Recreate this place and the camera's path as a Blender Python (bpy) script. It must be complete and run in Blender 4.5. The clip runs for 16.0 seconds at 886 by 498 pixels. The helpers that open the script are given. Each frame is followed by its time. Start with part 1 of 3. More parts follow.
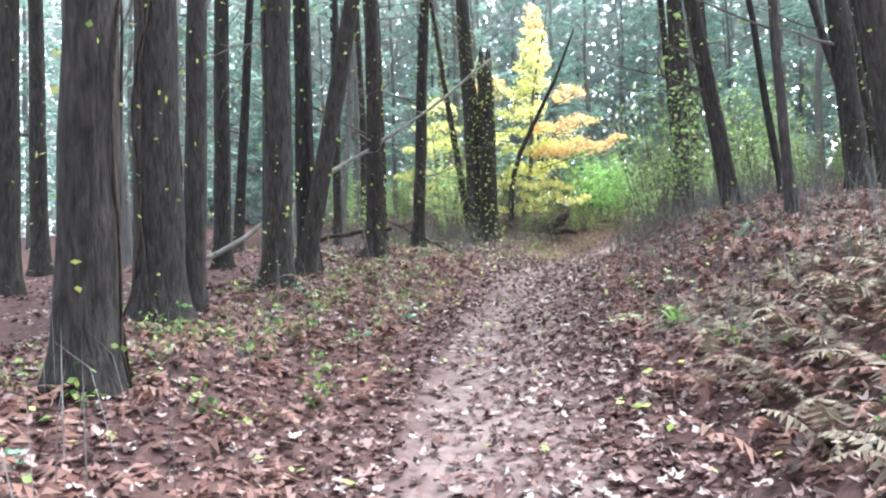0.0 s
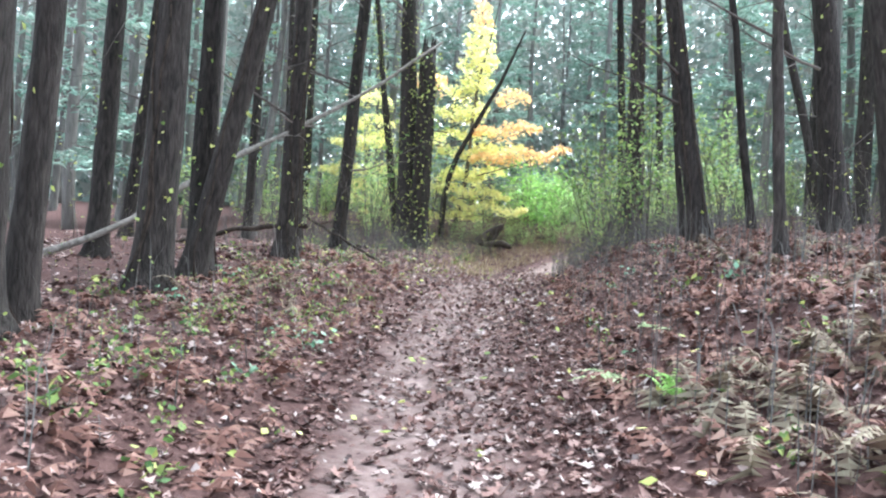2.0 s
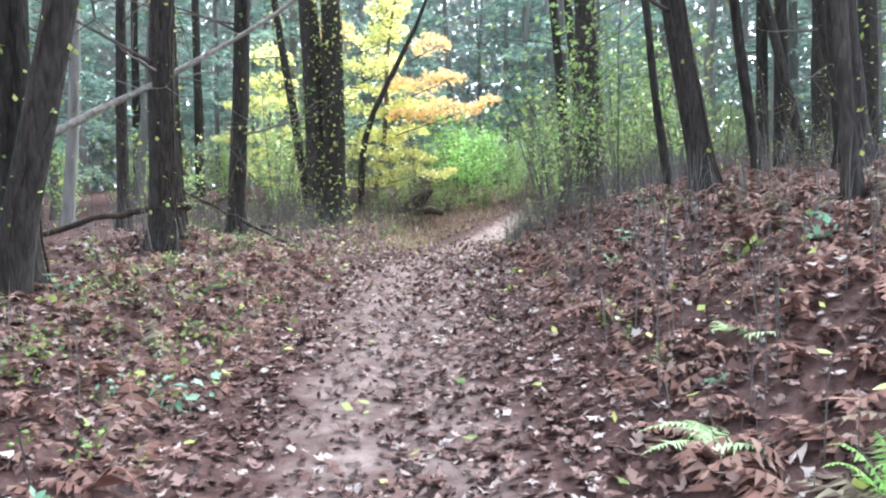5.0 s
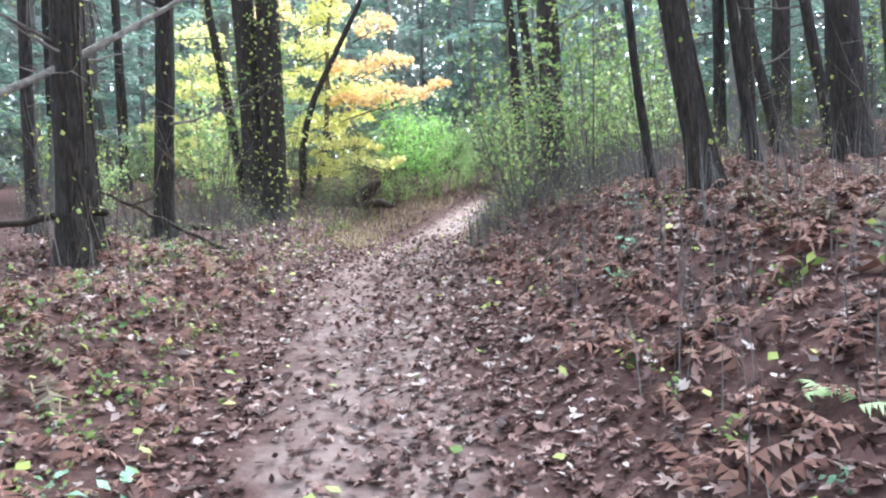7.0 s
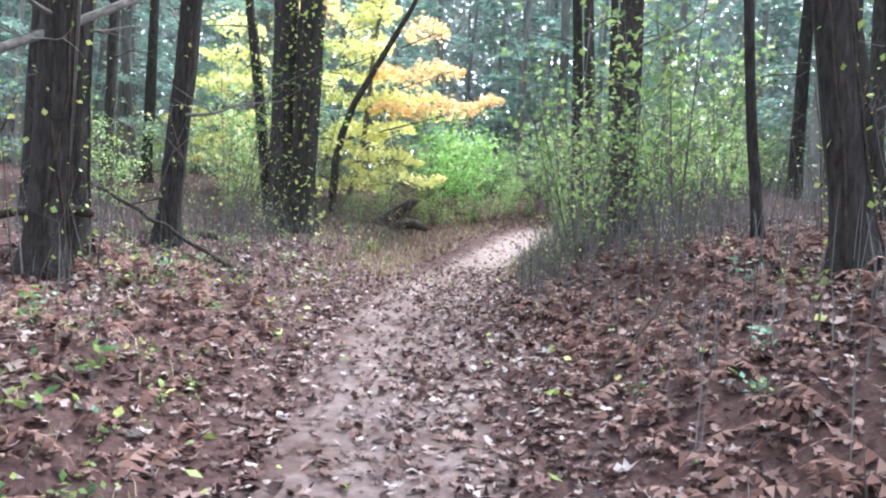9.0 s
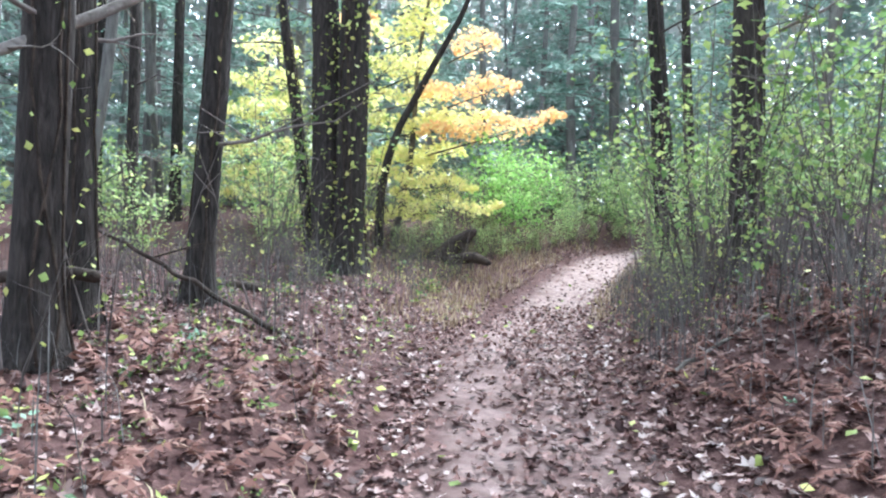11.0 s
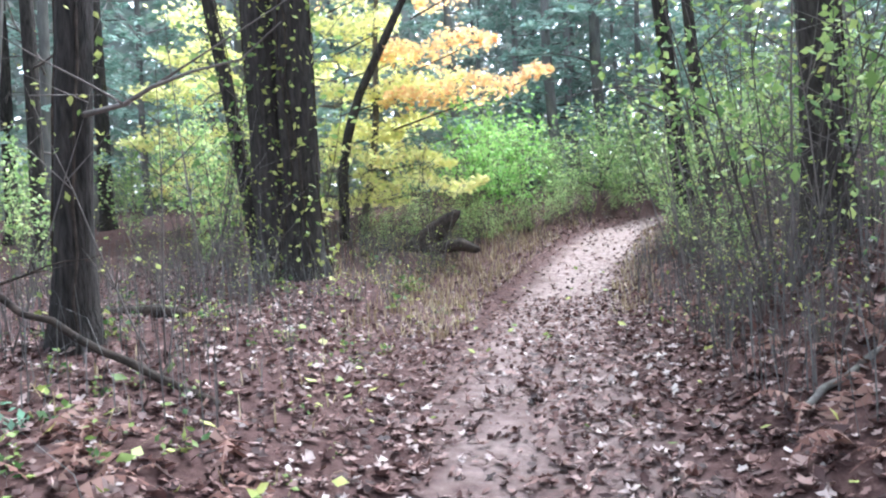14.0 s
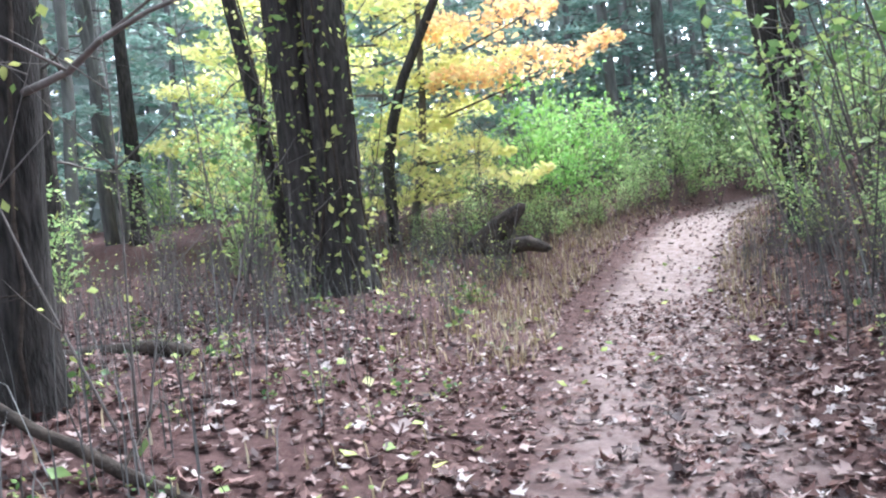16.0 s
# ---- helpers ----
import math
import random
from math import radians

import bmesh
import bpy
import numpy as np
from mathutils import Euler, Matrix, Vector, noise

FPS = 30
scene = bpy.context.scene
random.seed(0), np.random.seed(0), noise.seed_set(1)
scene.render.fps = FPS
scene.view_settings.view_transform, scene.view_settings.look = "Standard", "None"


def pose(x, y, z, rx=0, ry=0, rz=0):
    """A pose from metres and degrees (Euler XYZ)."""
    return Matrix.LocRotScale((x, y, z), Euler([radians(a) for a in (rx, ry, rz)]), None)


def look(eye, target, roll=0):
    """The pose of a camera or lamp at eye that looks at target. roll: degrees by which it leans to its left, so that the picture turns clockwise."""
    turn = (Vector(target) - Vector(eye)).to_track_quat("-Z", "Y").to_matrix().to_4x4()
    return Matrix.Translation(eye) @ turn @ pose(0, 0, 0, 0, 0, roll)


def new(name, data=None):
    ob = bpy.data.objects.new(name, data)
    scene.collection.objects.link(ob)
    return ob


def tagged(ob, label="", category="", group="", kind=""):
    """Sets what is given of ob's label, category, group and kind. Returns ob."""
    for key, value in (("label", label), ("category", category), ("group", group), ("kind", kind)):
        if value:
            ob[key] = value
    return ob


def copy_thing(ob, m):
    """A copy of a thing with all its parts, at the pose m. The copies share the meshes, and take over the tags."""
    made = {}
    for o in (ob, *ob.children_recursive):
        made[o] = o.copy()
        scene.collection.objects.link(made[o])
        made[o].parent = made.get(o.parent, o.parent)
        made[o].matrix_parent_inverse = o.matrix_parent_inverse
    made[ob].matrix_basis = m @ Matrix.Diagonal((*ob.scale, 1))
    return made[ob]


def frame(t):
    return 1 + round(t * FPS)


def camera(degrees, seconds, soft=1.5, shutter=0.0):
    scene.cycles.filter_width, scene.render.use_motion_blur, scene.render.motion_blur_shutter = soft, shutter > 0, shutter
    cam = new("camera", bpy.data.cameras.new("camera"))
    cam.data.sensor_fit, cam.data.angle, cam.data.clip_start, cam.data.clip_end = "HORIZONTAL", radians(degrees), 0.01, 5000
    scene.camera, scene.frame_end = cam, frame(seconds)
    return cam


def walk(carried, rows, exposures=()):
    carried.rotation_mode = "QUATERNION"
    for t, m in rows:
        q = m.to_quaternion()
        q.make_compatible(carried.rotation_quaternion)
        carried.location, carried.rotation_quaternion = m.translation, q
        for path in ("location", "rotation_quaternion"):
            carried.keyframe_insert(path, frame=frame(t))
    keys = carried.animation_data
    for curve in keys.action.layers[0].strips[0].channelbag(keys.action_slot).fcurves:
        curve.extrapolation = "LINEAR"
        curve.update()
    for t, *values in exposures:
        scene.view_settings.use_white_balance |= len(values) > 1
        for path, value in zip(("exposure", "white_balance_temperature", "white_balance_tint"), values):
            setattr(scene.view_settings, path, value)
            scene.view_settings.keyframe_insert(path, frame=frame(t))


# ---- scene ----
cam = camera(61.0, 16.0, soft=2.2)
PATH = [
    (0, (3.649, -6.274, 0.580), (2.965, -4.395, 0.602), -2.2),
    (0.5, (3.427, -5.751, 0.594), (2.919, -3.817, 0.586), 2.2),
    (1, (3.231, -5.326, 0.633), (2.717, -3.393, 0.619), 3.8),
    (1.5, (3.144, -4.886, 0.649), (2.650, -2.948, 0.635), 2.4),
    (2, (2.981, -4.443, 0.750), (2.494, -2.503, 0.777), 2.9),
    (2.5, (2.812, -4.021, 0.754), (2.403, -2.063, 0.776), -0.1),
    (3, (2.693, -3.538, 0.800), (2.248, -1.588, 0.786), 1.5),
    (3.5, (2.537, -3.093, 0.803), (2.130, -1.135, 0.778), -1.4),
    (4, (2.437, -2.585, 0.842), (2.037, -0.626, 0.789), 0.5),
    (4.5, (2.291, -2.106, 0.838), (1.950, -0.136, 0.785), -0.3),
    (7, (1.752, -0.557, 1.083), (1.635, 1.437, 0.976), -2.6),
    (7.5, (1.630, -0.141, 1.142), (1.423, 1.847, 1.083), -0.5),
    (8, (1.535, 0.273, 1.155), (1.355, 2.262, 1.054), -2.2),
    (8.5, (1.496, 0.684, 1.212), (1.319, 2.674, 1.124), 3.1),
    (11, (0.511, 2.978, 1.490), (0.252, 4.961, 1.485), 1.1),
    (11.5, (0.436, 3.369, 1.523), (0.120, 5.343, 1.465), -1.7),
    (12, (0.407, 3.727, 1.557), (-0.037, 5.677, 1.516), 1.9),
    (12.5, (0.316, 4.107, 1.541), (-0.048, 6.073, 1.484), -0.9),
    (13, (0.268, 4.524, 1.529), (-0.034, 6.500, 1.505), -1.4),
    (13.5, (0.183, 4.932, 1.524), (-0.085, 6.913, 1.455), -1.3),
    (14, (0.187, 5.373, 1.523), (-0.016, 7.362, 1.477), -3.6),
    (14.5, (0.140, 5.771, 1.520), (-0.006, 7.766, 1.487), -0.7),
    (15, (0.071, 6.177, 1.509), (-0.002, 8.173, 1.422), -2.7),
    (15.5, (-0.001, 6.558, 1.546), (-0.193, 8.547, 1.547), -3.4),
    (16, (-0.150, 7.005, 1.550), (-0.488, 8.969, 1.511), -6.3),
]
walk(cam, [(t, look(eye, target, roll)) for t, eye, target, roll in PATH], exposures=[(0, 2.85, 5650, 5), (8, 2.9, 5520, 7), (16, 2.8, 5400, 9)])


def lerp_table(v, table):
    """Piecewise smooth value of a table of (position, value) rows."""
    return np.interp(v, [a for a, b in table], [b for a, b in table])


TRAIL_X = [(-12, 5.6), (-6, 3.7), (-3, 2.75), (0, 1.85), (2, 1.4), (4, 1.0), (6.5, 0.65), (8, 0.5), (10, 0.3), (13, 0.2), (16, 0.5), (18.5, 1.1), (21, 1.9), (24, 3.6), (30, 8.5)]
TRAIL_Z = [(-60, -2.2), (-8, -1.05), (-4, -0.82), (0, -0.58), (2, -0.45), (4.5, -0.2), (6.5, -0.02), (8, 0.1), (10, 0.26), (13, 0.28), (16, 0.45), (18.5, 0.8), (21, 1.25), (25, 1.6), (40, 2.6), (90, 6)]
BANK = [(-30, 0.9), (-12, 0.75), (-4, 0.62), (-2.3, 0.5), (-1.5, 0.2), (-0.9, 0.04), (0, 0), (0.8, 0.03), (1.4, 0.28), (2.2, 0.7), (3.1, 1.08), (5, 1.3), (12, 1.8), (30, 2.6)]


def ground_z(x, y):
    """Height of the forest floor: the trail's trough, a low bank on one side and a higher one on the other."""
    c = sum(lerp_table(y + d, TRAIL_X) for d in (-1, -0.5, 0, 0.5, 1)) / 5
    b = sum(lerp_table(x - c + d, BANK) for d in (-0.3, -0.1, 0.1, 0.3)) / 4
    z = sum(lerp_table(y + d, TRAIL_Z) for d in (-1, -0.5, 0, 0.5, 1)) / 5
    w = np.clip((np.abs(x - c) - 0.5) / 1.5, 0.12, 1)
    return z + b + w * (0.07 * np.sin(1.7 * x + 0.8 * y) * np.sin(1.3 * y - 0.6 * x) + 0.03 * np.sin(4.1 * x + 1.1) * np.sin(3.7 * y + 0.5 * x))

# ---------------------------------------------------------------- light
world = bpy.data.worlds.new("overcast_sky")
world.use_nodes = True
scene.world = world
wn = world.node_tree.nodes
sky = wn.new("ShaderNodeTexSky")
sky.sky_type, sky.sun_disc = "NISHITA", False
sky.sun_elevation, sky.sun_rotation = radians(48), radians(20)
sky.air_density, sky.dust_density, sky.ozone_density = 1.0, 4.0, 1.0
pale = wn.new("ShaderNodeHueSaturation")
pale.inputs["Saturation"].default_value = 0.25
world.node_tree.links.new(sky.outputs[0], pale.inputs["Color"])
world.node_tree.links.new(pale.outputs[0], wn["Background"].inputs["Color"])
wn["Background"].inputs["Strength"].default_value = 0.15

sun_data = bpy.data.lights.new("sun", "SUN")
sun_data.energy, sun_data.angle, sun_data.color = 1.5, radians(40), (1.0, 0.97, 0.92)
sun = new("sun", sun_data)
sun.matrix_world = look((8, 20, 26), (0, 6, 0))


# ---------------------------------------------------------------- materials
def material(name, stops, scale=6.0, detail=6.0, rough=0.9, bump=0.3, bump_scale=None, island=False, per_object=False,
             stretch=(1, 1, 1), translucent=0.0, mix=0.5, distort=0.4):
    """A rough natural surface: a colour ramp driven by noise, by a random number per leaf, or by both."""
    m = bpy.data.materials.new(name)
    m.use_nodes = True
    nt = m.node_tree
    n, link = nt.nodes, nt.links.new
    bsdf = n["Principled BSDF"]
    bsdf.inputs["Roughness"].default_value = rough
    bsdf.inputs["Specular IOR Level"].default_value = 0.25
    tc, mp = n.new("ShaderNodeTexCoord"), n.new("ShaderNodeMapping")
    mp.inputs["Scale"].default_value = stretch
    link(tc.outputs["Object"], mp.inputs["Vector"])
    no = n.new("ShaderNodeTexNoise")
    no.inputs["Scale"].default_value, no.inputs["Detail"].default_value = scale, detail
    no.inputs["Distortion"].default_value = distort
    link(mp.outputs[0], no.inputs["Vector"])
    fac = no.outputs["Fac"]
    if island or per_object:
        src = n.new("ShaderNodeNewGeometry").outputs["Random Per Island"] if island else n.new("ShaderNodeObjectInfo").outputs["Random"]
        mx = n.new("ShaderNodeMix")
        mx.inputs["Factor"].default_value = mix
        link(fac, mx.inputs["A"])
        link(src, mx.inputs["B"])
        fac = mx.outputs["Result"]
    ramp = n.new("ShaderNodeValToRGB")
    el = ramp.color_ramp.elements
    while len(el) < len(stops):
        el.new(0.5)
    for e, (p, c) in zip(el, stops):
        e.position, e.color = p, (*c, 1)
    link(fac, ramp.inputs["Fac"])
    link(ramp.outputs["Color"], bsdf.inputs["Base Color"])
    if bump:
        b = n.new("ShaderNodeBump")
        b.inputs["Strength"].default_value, b.inputs["Distance"].default_value = bump, 0.03
        nb = n.new("ShaderNodeTexNoise")
        nb.inputs["Scale"].default_value, nb.inputs["Detail"].default_value = bump_scale or scale * 2, 8
        link(mp.outputs[0], nb.inputs["Vector"])
        link(nb.outputs["Fac"], b.inputs["Height"])
        link(b.outputs["Normal"], bsdf.inputs["Normal"])
    if translucent:
        tr, ms = n.new("ShaderNodeBsdfTranslucent"), n.new("ShaderNodeMixShader")
        ms.inputs["Fac"].default_value = translucent
        link(ramp.outputs["Color"], tr.inputs["Color"])
        link(bsdf.outputs[0], ms.inputs[1])
        link(tr.outputs[0], ms.inputs[2])
        link(ms.outputs[0], n["Material Output"].inputs["Surface"])
    return m


BARK = material("furrowed_bark", [(0.3, (0.012, 0.010, 0.009)), (0.5, (0.036, 0.030, 0.027)), (0.68, (0.066, 0.055, 0.049)), (0.85, (0.106, 0.093, 0.084))],
                scale=13, stretch=(1.7, 1.7, 0.36), bump=1.0, bump_scale=26, distort=0.6, per_object=True, mix=0.15)
GREY_BARK = material("grey_bark", [(0.3, (0.09, 0.085, 0.08)), (0.6, (0.19, 0.18, 0.17)), (0.85, (0.30, 0.29, 0.27))],
                     scale=8, stretch=(1.5, 1.5, 0.3), bump=0.6, per_object=True, mix=0.3)
TWIG = material("twig_bark", [(0.3, (0.07, 0.06, 0.055)), (0.75, (0.22, 0.19, 0.175))], scale=12, bump=0, per_object=True, mix=0.4)
DEADWOOD = material("bleached_deadwood", [(0.3, (0.13, 0.115, 0.1)), (0.75, (0.34, 0.31, 0.28))], scale=14, stretch=(1, 1, 1), bump=0.5)
DARKWOOD = material("rotten_wood", [(0.3, (0.015, 0.012, 0.01)), (0.75, (0.085, 0.062, 0.048))], scale=9, bump=0.9)
LITTER = material("dead_leaves", [(0.1, (0.034, 0.017, 0.016)), (0.33, (0.098, 0.05, 0.045)), (0.55, (0.18, 0.098, 0.083)), (0.71, (0.28, 0.17, 0.148)), (0.82, (0.34, 0.245, 0.22)), (0.91, (0.50, 0.42, 0.39))],
                  scale=1.2, island=True, mix=0.85, bump=0, rough=0.6, translucent=0.1)
BRACKEN = material("dead_bracken", [(0.2, (0.093, 0.043, 0.034)), (0.5, (0.196, 0.101, 0.080)), (0.75, (0.289, 0.179, 0.144)), (0.92, (0.391, 0.289, 0.228))], scale=0.9, island=True, mix=0.55, bump=0, translucent=0.15)
PALE_BRACKEN = material("bleached_bracken", [(0.2, (0.085, 0.056, 0.043)), (0.5, (0.162, 0.123, 0.089)), (0.85, (0.306, 0.272, 0.196))], scale=1.5, island=True, mix=0.6, bump=0, translucent=0.15)
PALEFERN = material("pale_fern_frond", [(0.2, (0.38, 0.52, 0.26)), (0.6, (0.56, 0.68, 0.38)), (0.95, (0.70, 0.76, 0.52))], scale=2, island=True, mix=0.6, bump=0, translucent=0.35)
STRAW = material("dry_grass", [(0.2, (0.25, 0.19, 0.10)), (0.6, (0.45, 0.36, 0.22)), (0.9, (0.6, 0.52, 0.36))], scale=1.5, island=True, mix=0.7, bump=0, translucent=0.2)
GREEN = material("green_leaf", [(0.15, (0.12, 0.21, 0.07)), (0.5, (0.27, 0.40, 0.13)), (0.8, (0.45, 0.54, 0.18)), (0.95, (0.62, 0.62, 0.24))], scale=1.5, island=True, mix=0.7, bump=0, rough=0.5, translucent=0.35)
VERGE = material("woodland_plant_leaf", [(0.15, (0.05, 0.11, 0.035)), (0.5, (0.13, 0.22, 0.065)), (0.8, (0.27, 0.35, 0.10)), (0.95, (0.55, 0.58, 0.18))], scale=1.5, island=True, mix=0.8, bump=0, rough=0.5, translucent=0.3)
FRESH = material("bright_green_leaf", [(0.15, (0.237, 0.465, 0.120)), (0.6, (0.399, 0.651, 0.200)), (0.95, (0.570, 0.707, 0.300))], scale=1.5, island=True, mix=0.7, bump=0, rough=0.5, translucent=0.45)
YELLOW = material("yellow_maple_leaf", [(0.1, (0.62, 0.70, 0.26)), (0.4, (0.82, 0.82, 0.34)), (0.7, (0.90, 0.85, 0.42)), (0.95, (0.90, 0.74, 0.34))], scale=0.6, island=True, mix=0.6, bump=0, rough=0.5, translucent=0.6)
ORANGE = material("orange_maple_leaf", [(0.1, (0.88, 0.74, 0.34)), (0.4, (0.89, 0.63, 0.30)), (0.8, (0.88, 0.52, 0.27)), (0.95, (0.84, 0.40, 0.24))], scale=0.6, island=True, mix=0.6, bump=0, rough=0.5, translucent=0.5)
VINE = material("vine_leaf", [(0.1, (0.13, 0.21, 0.06)), (0.5, (0.36, 0.43, 0.12)), (0.85, (0.66, 0.66, 0.22)), (0.97, (0.7, 0.66, 0.45))], scale=2, island=True, mix=0.75, bump=0, rough=0.45, translucent=0.3)
MEADOW = material("yellowing_green_leaf", [(0.15, (0.22, 0.36, 0.13)), (0.5, (0.40, 0.55, 0.22)), (0.8, (0.58, 0.66, 0.30)), (0.95, (0.72, 0.70, 0.36))], scale=0.8, island=True, mix=0.7, bump=0, rough=0.5, translucent=0.5)
BLUEGREEN = material("waxy_bluegreen_leaf", [(0.2, (0.10, 0.22, 0.13)), (0.7, (0.25, 0.42, 0.28)), (0.95, (0.42, 0.55, 0.4))], scale=2, island=True, mix=0.7, bump=0, rough=0.4, translucent=0.25)
NEEDLE = material("conifer_needles", [(0.15, (0.143, 0.251, 0.202)), (0.5, (0.286, 0.409, 0.340)), (0.85, (0.449, 0.539, 0.460))], scale=0.7, island=True, mix=0.6, bump=0, translucent=0.3)
# distance haze is mixed into these pale grey-green stops
HAZED_LEAF = material("haze_tinted_foliage", [(0.15, (0.187, 0.242, 0.218)), (0.45, (0.297, 0.359, 0.323)), (0.7, (0.418, 0.427, 0.389)), (0.92, (0.484, 0.407, 0.351))], scale=0.25, island=True, mix=0.5, bump=0, translucent=0.4)


def ground_material():
    """Trodden reddish soil along the trail, dark duff and leaf mould beside it, by the trail's own mask, which also
    paints the sunlit bend pale.
    """
    m = bpy.data.materials.new("forest_soil")
    m.use_nodes = True
    n, link = m.node_tree.nodes, m.node_tree.links.new
    bsdf = n["Principled BSDF"]
    bsdf.inputs["Roughness"].default_value = 0.95
    bsdf.inputs["Specular IOR Level"].default_value = 0.15
    tc = n.new("ShaderNodeTexCoord")

    def noise_ramp(scale, stops, rough=0.6):
        no, r = n.new("ShaderNodeTexNoise"), n.new("ShaderNodeValToRGB")
        no.inputs["Scale"].default_value, no.inputs["Detail"].default_value, no.inputs["Roughness"].default_value = scale, 8, rough
        link(tc.outputs["Object"], no.inputs["Vector"])
        el = r.color_ramp.elements
        while len(el) < len(stops):
            el.new(0.5)
        for e, (p, c) in zip(el, stops):
            e.position, e.color = p, (*c, 1)
        link(no.outputs["Fac"], r.inputs["Fac"])
        return no, r
    _, soil = noise_ramp(9, [(0.3, (0.19, 0.132, 0.122)), (0.5, (0.33, 0.25, 0.23)), (0.7, (0.47, 0.375, 0.345))], 0.75)
    big, duff = noise_ramp(14, [(0.3, (0.038, 0.021, 0.02)), (0.5, (0.095, 0.053, 0.048)), (0.72, (0.175, 0.108, 0.096))], 0.8)
    at = n.new("ShaderNodeAttribute")
    at.attribute_name = "trodden"
    edge, add, mx = n.new("ShaderNodeTexNoise"), n.new("ShaderNodeMath"), n.new("ShaderNodeMix")
    edge.inputs["Scale"].default_value, edge.inputs["Detail"].default_value = 3.2, 6
    link(tc.outputs["Object"], edge.inputs["Vector"])
    add.operation = "MULTIPLY_ADD"
    add.use_clamp = True
    link(edge.outputs["Fac"], add.inputs[0])
    add.inputs[1].default_value = 1.4
    sub = n.new("ShaderNodeMath")
    sub.operation = "MULTIPLY_ADD"
    link(at.outputs["Fac"], sub.inputs[0])
    sub.inputs[1].default_value, sub.inputs[2].default_value = 1.7, -1.2
    link(sub.outputs[0], add.inputs[2])
    mx.data_type = "RGBA"
    link(add.outputs[0], mx.inputs["Factor"])
    link(duff.outputs["Color"], mx.inputs["A"])
    link(soil.outputs["Color"], mx.inputs["B"])
    link(mx.outputs["Result"], bsdf.inputs["Base Color"])
    b = n.new("ShaderNodeBump")
    b.inputs["Strength"].default_value, b.inputs["Distance"].default_value = 0.7, 0.04
    link(big.outputs["Fac"], b.inputs["Height"])
    link(b.outputs["Normal"], bsdf.inputs["Normal"])
    return m


SOIL = ground_material()

# ---------------------------------------------------------------- mesh helpers
rng = np.random.default_rng(7)


def mesh_from(name, verts, faces, mat, smooth=False):
    me = bpy.data.meshes.new(name)
    faces = np.asarray(faces, dtype=np.int32)
    verts = np.asarray(verts, dtype=np.float32)
    k = faces.shape[1]
    me.vertices.add(len(verts))
    me.vertices.foreach_set("co", verts.ravel())
    me.loops.add(faces.size)
    me.loops.foreach_set("vertex_index", faces.ravel())
    me.polygons.add(len(faces))
    me.polygons.foreach_set("loop_start", np.arange(0, faces.size, k, dtype=np.int32))
    me.polygons.foreach_set("loop_total", np.full(len(faces), k, dtype=np.int32))
    if smooth:
        me.polygons.foreach_set("use_smooth", np.ones(len(faces), dtype=bool))
    me.update()
    me.validate()
    me.materials.append(mat)
    return me


def part(name, verts, faces, mat, parent, label="", smooth=False, kind=""):
    """Links one mesh as a part under a thing."""
    ob = new(name, mesh_from(name, verts, faces, mat, smooth))
    ob.parent = parent
    return tagged(ob, label=label, kind=kind)


def thing(name, label, category, at=(0, 0, 0), group="", kind=""):
    ob = new(name)
    ob.empty_display_size = 0.1
    ob.location = at
    return tagged(ob, label, category, group, kind)


def solid(name, verts, faces, mat, label, category, at=(0, 0, 0), group="", kind="", smooth=False):
    ob = new(name, mesh_from(name, verts, faces, mat, smooth))
    ob.location = at
    return tagged(ob, label, category, group, kind)


def tube(points, radii, n=8, rough=0.0):
    """A round, slightly uneven, closed limb along points."""
    p = np.asarray(points, float)
    r = np.asarray(radii, float)
    tan = np.gradient(p, axis=0)
    tan /= np.linalg.norm(tan, axis=1)[:, None] + 1e-9
    ref = np.where(np.abs(tan[:, 2:3]) > 0.8, [[1.0, 0, 0]], [[0, 0, 1.0]])
    u = np.cross(tan, ref)
    u /= np.linalg.norm(u, axis=1)[:, None]
    v = np.cross(tan, u)
    a = np.linspace(0, 2 * np.pi, n, endpoint=False)
    rad = r[:, None] * (1 + rough * rng.standard_normal((len(p), n)))
    ring = p[:, None] + rad[..., None] * (np.cos(a)[None, :, None] * u[:, None] + np.sin(a)[None, :, None] * v[:, None])
    verts = ring.reshape(-1, 3)
    i, j = np.meshgrid(np.arange(len(p) - 1), np.arange(n), indexing="ij")
    a0, a1 = i * n + j, i * n + (j + 1) % n
    faces = np.stack([a0, a1, a1 + n, a0 + n], -1).reshape(-1, 4)
    top = len(verts)
    verts = np.vstack([verts, p[-1:] + tan[-1:] * r[-1], p[:1]])
    last = (len(p) - 1) * n
    caps = [[last + k, last + (k + 1) % n, top, top] for k in range(n)] + [[(k + 1) % n, k, top + 1, top + 1] for k in range(n)]
    tri = np.vstack([faces[:, [0, 1, 2]], faces[:, [0, 2, 3]], np.array(caps)[:, :3]])
    return verts, tri


def join(pieces):
    vs, fs, k = [], [], 0
    for v, f in pieces:
        vs.append(v)
        fs.append(np.asarray(f) + k)
        k += len(v)
    return np.vstack(vs), np.vstack(fs)


